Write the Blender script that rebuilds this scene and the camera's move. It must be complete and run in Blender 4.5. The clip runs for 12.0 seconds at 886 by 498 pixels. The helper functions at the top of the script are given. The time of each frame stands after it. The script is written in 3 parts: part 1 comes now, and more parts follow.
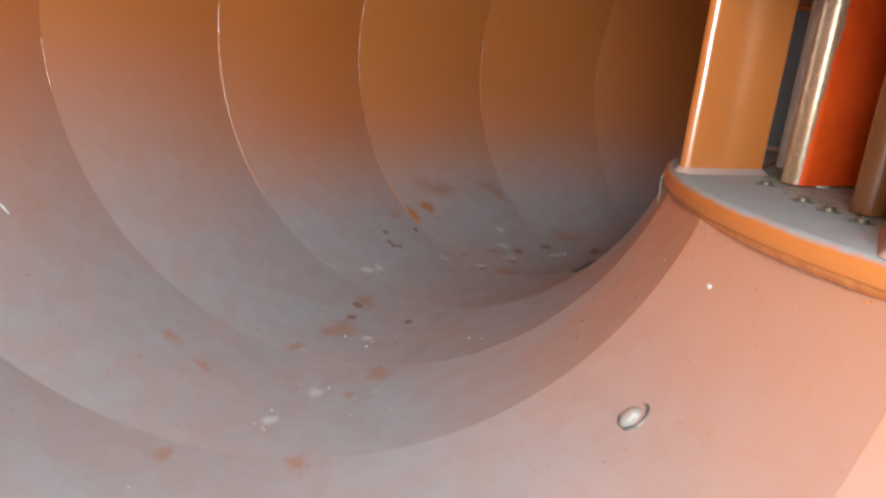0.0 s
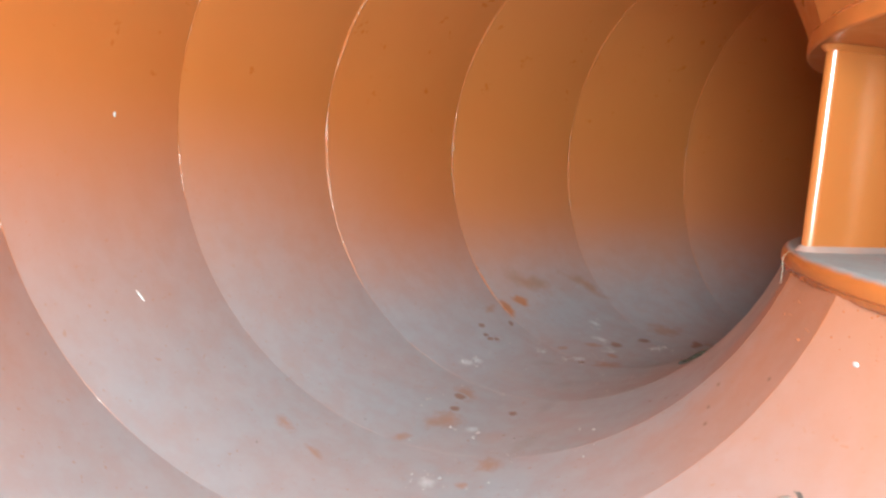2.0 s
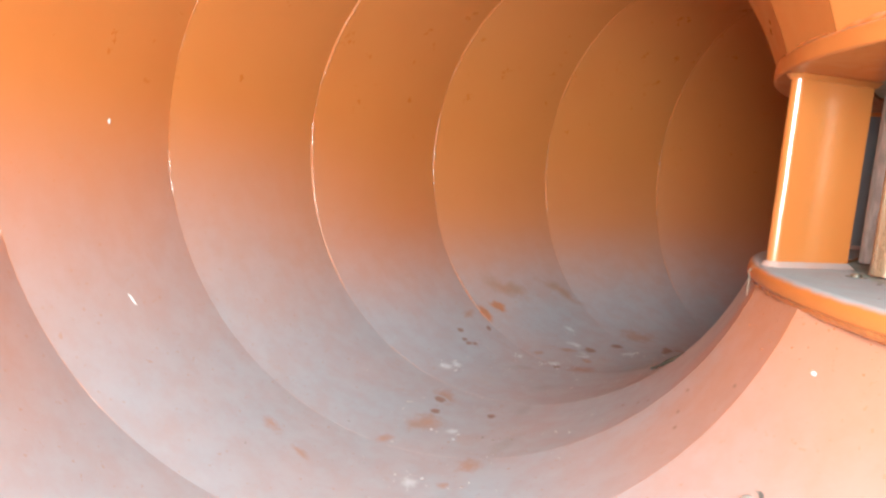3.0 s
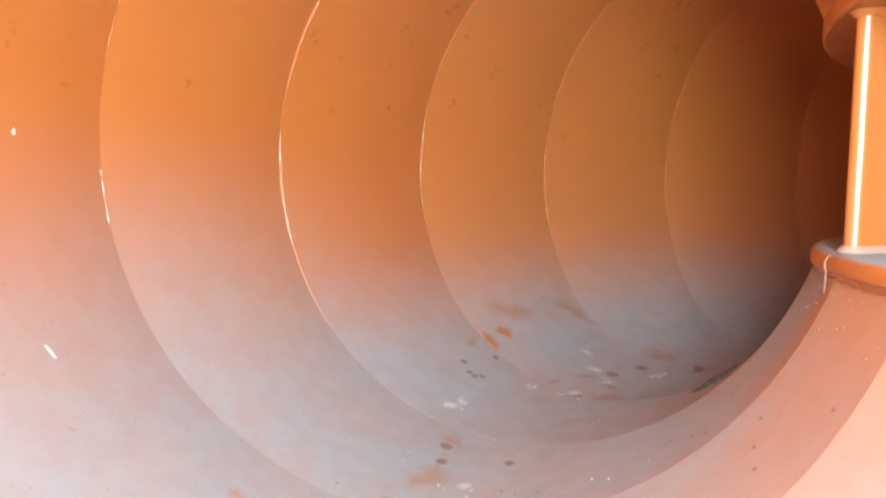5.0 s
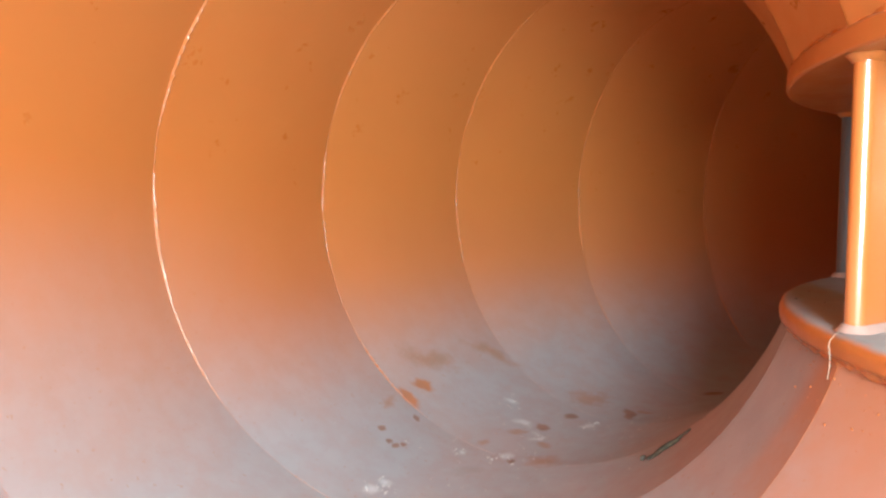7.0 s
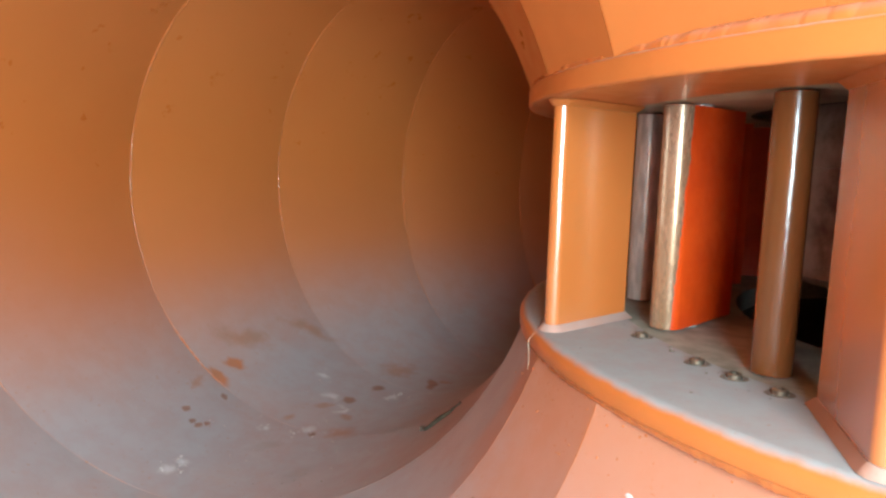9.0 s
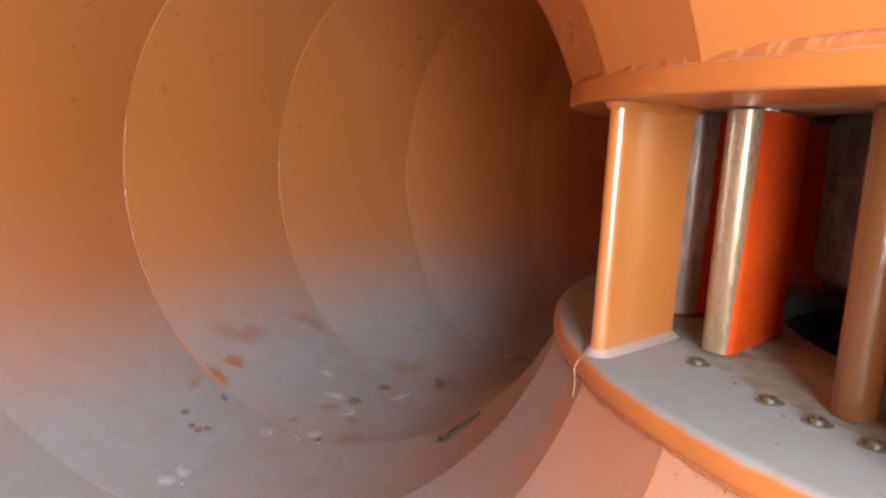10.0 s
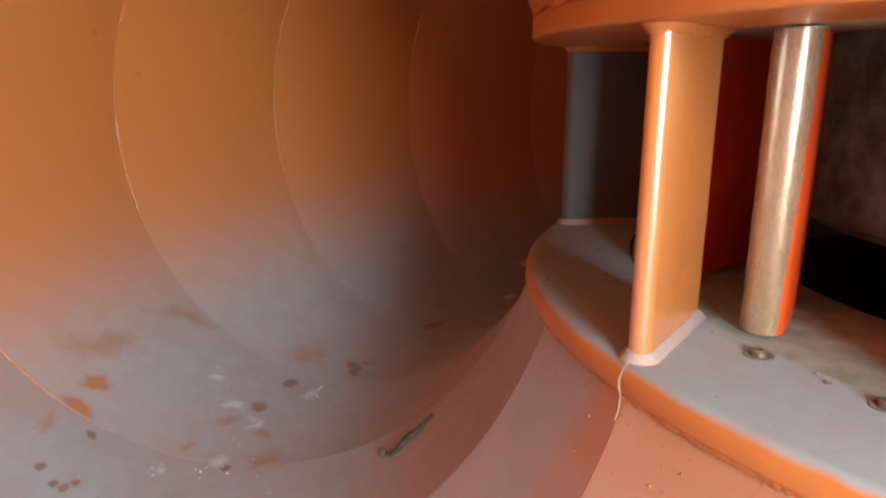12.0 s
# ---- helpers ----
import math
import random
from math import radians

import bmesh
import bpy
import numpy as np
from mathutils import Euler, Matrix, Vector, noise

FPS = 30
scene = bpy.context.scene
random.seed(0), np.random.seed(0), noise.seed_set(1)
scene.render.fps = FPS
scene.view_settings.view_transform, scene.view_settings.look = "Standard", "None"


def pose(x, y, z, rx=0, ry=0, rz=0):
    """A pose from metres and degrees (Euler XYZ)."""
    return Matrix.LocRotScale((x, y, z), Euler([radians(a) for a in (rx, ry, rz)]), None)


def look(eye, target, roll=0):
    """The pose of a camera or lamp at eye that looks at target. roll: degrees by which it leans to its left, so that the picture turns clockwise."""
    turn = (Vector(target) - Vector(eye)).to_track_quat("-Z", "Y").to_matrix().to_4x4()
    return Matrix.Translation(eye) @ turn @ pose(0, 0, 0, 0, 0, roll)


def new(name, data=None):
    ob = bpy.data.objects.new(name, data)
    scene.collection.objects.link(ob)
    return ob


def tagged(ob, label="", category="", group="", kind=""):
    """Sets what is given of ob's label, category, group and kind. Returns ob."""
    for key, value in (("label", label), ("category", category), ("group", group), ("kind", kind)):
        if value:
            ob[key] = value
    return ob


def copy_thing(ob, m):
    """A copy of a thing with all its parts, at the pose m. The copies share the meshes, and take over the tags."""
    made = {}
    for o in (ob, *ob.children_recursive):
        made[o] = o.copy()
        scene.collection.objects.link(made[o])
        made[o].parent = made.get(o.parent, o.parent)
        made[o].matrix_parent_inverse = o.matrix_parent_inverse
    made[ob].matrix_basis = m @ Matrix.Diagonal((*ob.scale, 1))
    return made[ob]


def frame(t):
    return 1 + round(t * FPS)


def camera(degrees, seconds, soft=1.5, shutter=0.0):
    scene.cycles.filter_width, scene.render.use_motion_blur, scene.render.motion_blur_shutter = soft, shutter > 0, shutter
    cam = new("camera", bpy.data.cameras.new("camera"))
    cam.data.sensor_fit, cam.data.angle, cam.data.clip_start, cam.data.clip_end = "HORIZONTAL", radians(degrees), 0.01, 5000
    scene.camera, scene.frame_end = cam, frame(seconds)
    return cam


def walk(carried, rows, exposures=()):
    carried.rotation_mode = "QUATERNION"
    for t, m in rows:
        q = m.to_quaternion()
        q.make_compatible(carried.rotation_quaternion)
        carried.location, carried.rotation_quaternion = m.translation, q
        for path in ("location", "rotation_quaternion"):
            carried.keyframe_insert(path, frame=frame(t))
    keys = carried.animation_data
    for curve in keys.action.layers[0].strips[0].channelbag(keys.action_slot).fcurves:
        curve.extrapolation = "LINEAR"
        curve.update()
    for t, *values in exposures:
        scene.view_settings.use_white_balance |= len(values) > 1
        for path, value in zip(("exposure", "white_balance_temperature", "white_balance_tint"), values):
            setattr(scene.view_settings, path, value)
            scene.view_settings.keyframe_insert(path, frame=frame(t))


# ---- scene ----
cam = camera(66.32, 12.0, soft=2.6, shutter=0.0)
PATH = [
    (0, (0.297, -1.453, 0.195), (-0.676, 0.202, -0.365), 5.33),
    (0.5, (0.220, -1.466, 0.144), (-0.940, 0.055, -0.440), 3.15),
    (1, (0.248, -1.450, 0.126), (-1.037, 0.020, -0.308), 2.39),
    (1.5, (0.238, -1.486, 0.140), (-1.025, 0.028, -0.195), 2.75),
    (2, (0.241, -1.519, 0.148), (-0.959, 0.058, -0.125), 3.31),
    (2.5, (0.264, -1.614, 0.171), (-0.903, -0.018, -0.129), 4.03),
    (3, (0.253, -1.582, 0.171), (-0.885, 0.041, -0.092), 4.51),
    (5, (0.084, -1.340, 0.095), (-1.048, 0.300, -0.072), 0.62),
    (5.5, (0.008, -1.278, 0.087), (-1.065, 0.395, -0.139), 1.77),
    (6, (-0.087, -1.244, 0.125), (-1.214, 0.381, -0.176), 0.42),
    (6.5, (-0.158, -1.198, 0.129), (-1.140, 0.520, -0.164), 1.71),
    (7, (-0.121, -1.149, 0.198), (-0.972, 0.654, 0.049), -0.26),
    (7.5, (-0.009, -1.093, 0.257), (-0.567, 0.810, 0.001), -1.87),
    (9.3, (0.100, -1.199, 0.297), (-0.396, 0.720, 0.032), 1.97),
    (9.5, (0.071, -1.172, 0.293), (-0.445, 0.743, 0.039), 2.13),
    (10, (-0.014, -1.094, 0.341), (-0.452, 0.828, 0.004), 2.62),
    (10.5, (-0.086, -1.056, 0.407), (-0.370, 0.886, 0.026), 3.36),
    (11, (-0.154, -0.996, 0.424), (-0.236, 0.953, -0.016), 1.52),
    (11.5, (-0.217, -0.868, 0.362), (-0.226, 1.070, -0.130), -0.44),
    (12, (-0.247, -0.790, 0.349), (-0.231, 1.144, -0.160), -0.16),
]
EXPOSURE = [(0, -0.36), (0.5, -0.22), (1, -0.18), (1.5, 0.06), (2, 0.26), (2.5, 0.54), (3, 0.58), (5, 0.68), (5.5, 0.7), (6.5, 0.6), (7, 0.76),
            (7.5, 1.6), (9.3, 0.14), (10, 0.24), (11, 0.24), (11.5, 0.44), (12, 0.44)]
walk(cam, [(t, look(e, g, r)) for t, e, g, r in PATH], EXPOSURE)

# ---- plan: a spiral casing round an upright turbine axis ----
AX, AY = 0.907, 0.323            # turbine axis
LIP_R, MID_Z = 0.974, 0.19       # where the shell meets the stay ring, and the middle of its sections
GAP = 0.40                       # clear height between the two stay rings
RING_R = 0.994                   # outer edge of the stay rings
RING_T = 0.037                   # thickness of the stay rings
FACE_R, PIT_R = 0.79, 0.54       # facing plates inside the rings, and the dark pit
SEAMS = [240.0, 214.2, 200.76, 185.87, 170.3, 154.82, 139.38, 123.67]
SEAMS += [123.67 - 15.5 * k for k in range(1, 10)]
INLET_PHI = 240.0
INLET_LEN = 1.75
HATCH_A, HATCH_B = 0.58, 1.12     # the open access hatch in the side of the inlet pipe, along it
HATCH_H, HATCH_Z = 0.52, 0.36     # half its height, and how far its middle lies above the pipe's


def rho(deg):
    return 0.7454 + 0.049 * radians(deg - 200)


def mid_r(deg):
    return LIP_R + math.sqrt(rho(deg) ** 2 - MID_Z ** 2)


def ring_point(r, deg, z):
    return Vector((AX + r * math.cos(radians(deg)), AY + r * math.sin(radians(deg)), z))


def lip_angles(deg):
    """Angles on the section, from the lower stay ring under and round to the upper one."""
    q = rho(deg)
    lo = -math.pi + math.asin((MID_Z + 0.028) / q)
    hi = math.pi - math.asin((GAP + 0.028 - MID_Z) / q)
    return lo, hi


def shell_point(deg, a, lift=0.0):
    """A point of the casing's inner face; lift is inwards."""
    q = rho(deg) - lift
    return ring_point(mid_r(deg) + q * math.cos(a), deg, MID_Z + q * math.sin(a))


def chord_point(deg, a, lift=0.0):
    """The same on the straight plates between two seams."""
    for hi, lo in zip(SEAMS, SEAMS[1:]):
        if lo <= deg <= hi:
            f = (deg - lo) / (hi - lo)
            # the plate is straight in plan: find the share along its chord
            t = math.tan(radians(deg - (hi + lo) / 2)) / math.tan(radians((hi - lo) / 2))
            f = (t + 1) / 2
            return shell_point(lo, a, lift).lerp(shell_point(hi, a, lift), f)
    return shell_point(deg, a, lift)


# ---- light: daylight that comes in at the open access hatch ----
INLET_DIR = Vector((-math.sin(radians(INLET_PHI)), math.cos(radians(INLET_PHI)), 0))
INLET_A = ring_point(mid_r(INLET_PHI), INLET_PHI, MID_Z)
INLET_B = INLET_A + INLET_DIR * INLET_LEN

world = bpy.data.worlds.new("sky")
scene.world = world
world.use_nodes = True
wn = world.node_tree.nodes
sky = wn.new("ShaderNodeTexSky")
sky.sky_type, sky.sun_disc = "NISHITA", False
sky.sun_elevation, sky.sun_rotation = radians(48), radians(120)
world.node_tree.links.new(sky.outputs["Color"], wn["Background"].inputs["Color"])
wn["Background"].inputs["Strength"].default_value = 0.12

OUT_R = Vector((math.cos(radians(INLET_PHI)), math.sin(radians(INLET_PHI)), 0))
HATCH_MID = INLET_A + INLET_DIR * (HATCH_A + HATCH_B) / 2 + OUT_R * rho(INLET_PHI) + Vector((0, 0, HATCH_Z))
day = bpy.data.lights.new("hatch_daylight", "AREA")
day.shape, day.size, day.size_y = "RECTANGLE", 0.70, 0.90
day.energy, day.color = 100, (0.68, 0.95, 1.02)
day_ob = new("hatch_daylight", day)
# lamp set inside the unseen hatch and turned along the casing to its far walls
day_ob.matrix_world = look(HATCH_MID - OUT_R * 0.30, HATCH_MID - OUT_R * 0.80 - INLET_DIR * 0.87)

pipe_day = bpy.data.lights.new("inlet_daylight", "AREA")
pipe_day.shape, pipe_day.size = "DISK", 1.5
pipe_day.energy, pipe_day.color = 10, (0.68, 0.95, 1.02)
pipe_ob = new("inlet_daylight", pipe_day)
pipe_ob.matrix_world = look(INLET_B - INLET_DIR * 0.03, INLET_A)

# ---- materials ----


class Mat:
    """A small helper round a node material."""

    def __init__(self, name):
        self.m = bpy.data.materials.new(name)
        self.m.use_nodes = True
        self.t = self.m.node_tree
        self.b = self.t.nodes["Principled BSDF"]
        self.co = self.node("ShaderNodeTexCoord").outputs["Object"]
        self.geo = self.node("ShaderNodeNewGeometry")

    def node(self, kind, **kw):
        n = self.t.nodes.new(kind)
        for k, v in kw.items():
            if k in n.inputs:
                self.put(n.inputs[k], v)
        return n

    def put(self, sock, v):
        if isinstance(v, bpy.types.NodeSocket):
            self.t.links.new(v, sock)
        elif isinstance(v, tuple) and len(v) == 3 and sock.type == "RGBA":
            sock.default_value = (*v, 1)
        else:
            sock.default_value = v

    def noise(self, scale, detail=4, rough=0.6, co=None):
        n = self.node("ShaderNodeTexNoise", Scale=scale, Detail=detail, Roughness=rough, Vector=co or self.co)
        return n.outputs["Fac"]

    def ramp(self, v, a, b, lo=0.0, hi=1.0, soft=True):
        n = self.t.nodes.new("ShaderNodeMapRange")
        n.interpolation_type = "SMOOTHSTEP" if soft else "LINEAR"
        for i, x in enumerate((v, a, b, lo, hi)):
            self.put(n.inputs[i], x)
        return n.outputs[0]

    def math(self, op, a, b=0.0):
        n = self.t.nodes.new("ShaderNodeMath")
        n.operation, n.use_clamp = op, False
        self.put(n.inputs[0], a), self.put(n.inputs[1], b)
        return n.outputs[0]

    def mix(self, f, a, b):
        n = self.t.nodes.new("ShaderNodeMix")
        n.data_type = "RGBA"
        self.put(n.inputs[0], f), self.put(n.inputs[6], a), self.put(n.inputs[7], b)
        return n.outputs[2]

    def up(self):
        n = self.t.nodes.new("ShaderNodeSeparateXYZ")
        self.put(n.inputs[0], self.geo.outputs["Normal"])
        return n.outputs[2]

    def bump(self, h, strength, dist=0.002):
        n = self.node("ShaderNodeBump", Height=h, Strength=strength, Distance=dist)
        self.put(self.b.inputs["Normal"], n.outputs[0])

    def done(self, colour, rough, metal=0.0, spec=None):
        self.put(self.b.inputs["Base Color"], colour)
        self.put(self.b.inputs["Roughness"], rough)
        self.put(self.b.inputs["Metallic"], metal)
        if spec is not None:
            self.put(self.b.inputs["Specular IOR Level"], spec)
        return self.m


ORANGE = (0.55, 0.166, 0.041)
ORANGE_DEEP = (0.51, 0.141, 0.033)
DUST = (0.318, 0.333, 0.366)
DUST_PALE = (0.29, 0.35, 0.38)


def paint(name, base, deep, dust=1.0, lo=-0.20, hi=0.88, rough=0.32, bump=0.25, mottle=0.35, slope_dust=False, grit=DUST, gloss=0.5, coat=0.0, ragged=0.0, mark=None):
    """Brush-painted steel, with dust on all that faces up."""
    k = Mat(name)
    big, mid, fine = k.noise(2.3, 5), k.noise(14, 5, 0.65), k.noise(160, 3)
    rnd = 0.5 if mark else k.node("ShaderNodeObjectInfo").outputs["Random"]
    tone = k.math("ADD", k.math("MULTIPLY", big, 0.7), k.math("MULTIPLY", rnd, 0.35))
    col = k.mix(k.ramp(tone, 0.3, 0.85), base, deep)
    col = k.mix(k.ramp(mid, 0.56, 0.75, 0, mottle), col, tuple(c * 1.12 for c in base))
    # settled dust, patchy at two sizes
    lie = k.ramp(k.math("ADD", k.up(), k.ramp(k.noise(38, 4, 0.6), 0.3, 0.7, -ragged, ragged)), lo, hi)
    patch = k.math("ADD", k.ramp(big, 0.3, 0.7, 0.86, 1.0), k.math("MULTIPLY", k.ramp(mid, 0.35, 0.75), -0.10))
    amount = k.math("MULTIPLY", k.math("MULTIPLY", lie, patch), dust)
    # less of it clings to the steep walls further into the spiral
    axes = k.node("ShaderNodeSeparateXYZ")
    k.put(axes.inputs[0], k.co)
    steep = k.math("MULTIPLY", k.ramp(axes.outputs[1], -0.5, 0.6, 0, 0.85), k.ramp(k.up(), 0.98, 0.25))
    amount = k.math("MULTIPLY", amount, k.math("SUBTRACT", 1.0, steep))
    if slope_dust:
        # the slope under the stay ring has less dust than the rest, least near the inlet
        off = k.node("ShaderNodeVectorMath")
        off.operation = "SUBTRACT"
        k.put(off.inputs[0], k.co)
        off.inputs[1].default_value = (AX, AY, 0)
        arm = k.node("ShaderNodeSeparateXYZ")
        k.put(arm.inputs[0], off.outputs[0])
        ax, ay = arm.outputs[0], arm.outputs[1]
        reach = k.math("SQRT", k.math("ADD", k.math("MULTIPLY", ax, ax), k.math("MULTIPLY", ay, ay)))
        # angle past the turbine's west side, 0 at 180 degrees
        past = k.math("ARCTAN2", k.math("MULTIPLY", ay, -1.0), k.math("MULTIPLY", ax, -1.0))
        # how the near plates face the light is put into this fade too
        clean = k.ramp(k.math("ADD", past, k.ramp(mid, 0.3, 0.7, -0.03, 0.03)), 0.26, 0.5, 0.0, 0.38)
        near = k.ramp(reach, 1.02, 1.55, 1.0, 0.0)
        amount = k.math("MULTIPLY", amount, k.math("SUBTRACT", 1.0, k.math("MULTIPLY", clean, near)))
        # past there dust, with the glancing sheen painted in, greys it up to the lip
        dust_sheen = k.math("MULTIPLY", k.math("MULTIPLY", k.ramp(past, 0.24, 0.38, 0.75, 0.0), near), k.ramp(k.up(), 0.0, 0.22))
        amount = k.math("MAXIMUM", amount, dust_sheen)
    grey = k.mix(k.ramp(mid, 0.3, 0.7), grit, tuple(c * 0.93 for c in grit))
    # old damp stains that show through along the bottom
    stain_shade = k.math("MULTIPLY", k.ramp(k.noise(5.5, 7, 0.72), 0.54, 0.70), k.ramp(k.up(), 0.62, 0.9))
    grey = k.mix(k.math("MULTIPLY", stain_shade, 0.2), grey, (0.36, 0.22, 0.15))
    speck = k.ramp(k.noise(75, 2, 0.5), 0.68, 0.74, 0, 0.5)
    grey = k.mix(speck, grey, (0.30, 0.17, 0.11))
    col = k.mix(amount, col, grey)
    if mark:
        # a mark in the dust, strong in its middle and gone at its uneven edge
        c1, c2, uneven, cover = mark
        a, b = k.noise(22, 5, 0.6), k.noise(120, 4, 0.65)
        edge = k.node("ShaderNodeAttribute")
        edge.attribute_name = "edge"
        worn = k.math("ADD", k.math("MULTIPLY", a, uneven * 1.6), k.math("MULTIPLY", b, uneven))
        level = k.math("SUBTRACT", k.math("ADD", edge.outputs["Fac"], worn), uneven * 1.3)
        shown = k.math("MULTIPLY", k.ramp(level, 0.05, 0.4 + 0.6 * uneven, 0.0, cover), k.ramp(edge.outputs["Fac"], 0.0, 0.2))
        col = k.mix(shown, col, k.mix(k.ramp(a, 0.35, 0.65), c1, c2))
    spread = 0.006 if coat else 0.05
    r = k.math("ADD", k.math("MULTIPLY", amount, 0.45), k.ramp(mid, 0.3, 0.7, rough - spread, rough + 1.6 * spread))
    k.bump(k.math("ADD", k.math("MULTIPLY", fine, 0.35), mid), bump, 0.0015)
    if coat:
        k.put(k.b.inputs["Coat Weight"], k.math("MULTIPLY", k.math("SUBTRACT", 1.0, amount), coat))
        k.b.inputs["Coat Roughness"].default_value = 0.25
        k.b.inputs["Coat IOR"].default_value = 1.9
    return k.done(col, r, 0.0, gloss)


def plain(name, c1, c2, rough, metal=0.0, scale=30, bump=0.2, drawn=1.0):
    """A worn surface in two tones; drawn under 1 stretches its marks upright."""
    k = Mat(name)
    m = k.node("ShaderNodeMapping", Vector=k.co, Scale=(1, 1, drawn))
    a, b = k.noise(scale, 5, 0.65, m.outputs[0]), k.noise(scale * 5, 3, 0.6, m.outputs[0])
    col = k.mix(k.ramp(a, 0.35, 0.68), c1, c2)
    k.bump(k.math("ADD", a, k.math("MULTIPLY", b, 0.4)), bump, 0.001)
    return k.done(col, k.ramp(b, 0.3, 0.7, rough - 0.06, rough + 0.08), metal)


M_SHELL = paint("casing_paint", ORANGE, ORANGE_DEEP, bump=0.18, mottle=0.0, slope_dust=True)
M_RING = paint("ring_paint", ORANGE, ORANGE_DEEP, 1.0, 0.50, 1.0, 0.34, 0.4, 0.2, False, DUST_PALE, ragged=0.06)
M_FOOT = paint("foot_paint", ORANGE, ORANGE_DEEP, 0.7, 0.15, 0.65, 0.4, 0.4, 0.2, False, DUST_PALE)
M_VANE = paint("vane_paint", ORANGE, ORANGE_DEEP, 0.9, 0.3, 0.9, 0.22, 0.02, 0.06, gloss=0.8, coat=1.0)
# dark vane paint: the far vane's shade is put into the colour
M_VANE_SHADE = paint("shaded_vane_paint", (0.095, 0.070, 0.066), (0.075, 0.053, 0.05), 0.9, 0.3, 0.9, 0.5, 0.3, 0.2)
M_BEAD = paint("bead_paint", ORANGE, ORANGE_DEEP, 0.9, 0.05, 1.0, 0.24, 0.5, 0.15, True, gloss=1.0, coat=0.4)
M_WELD = paint("weld_paint", ORANGE, ORANGE_DEEP, 0.35, 0.3, 1.0, 0.1, 0.5, 0.2, gloss=1.0)
M_FACE = plain("facing_plate", (0.20, 0.205, 0.165), (0.32, 0.31, 0.27), 0.6, 0.0, 16)
M_UNDER = plain("facing_underside", (0.42, 0.34, 0.22), (0.30, 0.22, 0.13), 0.5, 0.0, 12)
M_STEEL = plain("worn_steel", (0.62, 0.62, 0.61), (0.38, 0.38, 0.37), 0.36, 0.45, 70, 0.45, 0.22)
M_BROWN = plain("brown_steel", (0.34, 0.19, 0.105), (0.40, 0.27, 0.19), 0.27, 0.4, 24, 0.08, 0.2)
M_NOSE = paint("nose_paint", (0.20, 0.070, 0.022), (0.15, 0.048, 0.015), 0.4, 0.5, 1.0, 0.17, 0.35, gloss=0.8)
M_RED = plain("red_primer", (0.74, 0.075, 0.007), (0.62, 0.05, 0.005), 0.42, 0.0, 9)
# near-black that stands in for the missing light in the pit
M_PIT_SHADE = plain("pit_shade", (0.03, 0.028, 0.022), (0.05, 0.045, 0.03), 0.7, 0.0, 8)
M_RUNNER = plain("cast_runner", (0.30, 0.29, 0.25), (0.085, 0.068, 0.058), 0.42, 0.2, 9, 0.6)
# dark grey that holds the shadow round the tap's plug
M_COLLAR = plain("shaded_collar", (0.10, 0.095, 0.09), (0.26, 0.21, 0.18), 0.5, 0.3, 60)
M_BOLT = plain("bolt_steel", (0.30, 0.22, 0.16), (0.12, 0.09, 0.07), 0.4, 0.7, 90)
M_SPLASH = plain("white_residue", (0.72, 0.70, 0.68), (0.5, 0.47, 0.45), 0.4, 0.0, 80)
M_MUD = plain("dried_mud", (0.12, 0.10, 0.085), (0.20, 0.16, 0.13), 0.7, 0.0, 70)
M_TWIG = plain("twig_bark", (0.03, 0.026, 0.018), (0.11, 0.095, 0.06), 0.9, 0.0, 45)
M_PLUG = plain("pale_plug", (0.42, 0.36, 0.32), (0.30, 0.25, 0.22), 0.5, 0.0, 60)
M_THREAD = plain("pale_fibre", (0.65, 0.5, 0.38), (0.5, 0.36, 0.26), 0.5, 0.0, 60)

# ---- mesh helpers ----


def link(name, me, mat, parent=None, label="", smooth=True):
    ob = new(name, me)
    if not me.materials:
        me.materials.append(mat)
    if smooth:
        for p in me.polygons:
            p.use_smooth = True
        me.set_sharp_from_angle(angle=radians(38))
    if parent is not None:
        ob.parent = parent
    if label:
        ob["label"] = label
    return ob


def part(name, bm, mat, parent, label="", smooth=True):
    me = bpy.data.meshes.new(name)
    bmesh.ops.recalc_face_normals(bm, faces=bm.faces)
    bm.to_mesh(me)
    bm.free()
    return link(name, me, mat, parent, label, smooth)


def mesh_part(name, verts, faces, mat, parent, label="", smooth=True):
    me = bpy.data.meshes.new(name)
    me.from_pydata([tuple(v) for v in verts], [], faces)
    me.update()
    return link(name, me, mat, parent, label, smooth)


def empty(name, at=(0, 0, 0), **tags):
    e = new(name)
    e.location = at
    return tagged(e, **tags)


def sheet_faces(n, m, wrap=False):
    """Faces of a grid of n rows of m points."""
    out = []
    for i in range(n - 1):
        for j in range(m if wrap else m - 1):
            a, b = i * m + j, i * m + (j + 1) % m
            out.append((a, b, b + m, a + m))
    return out


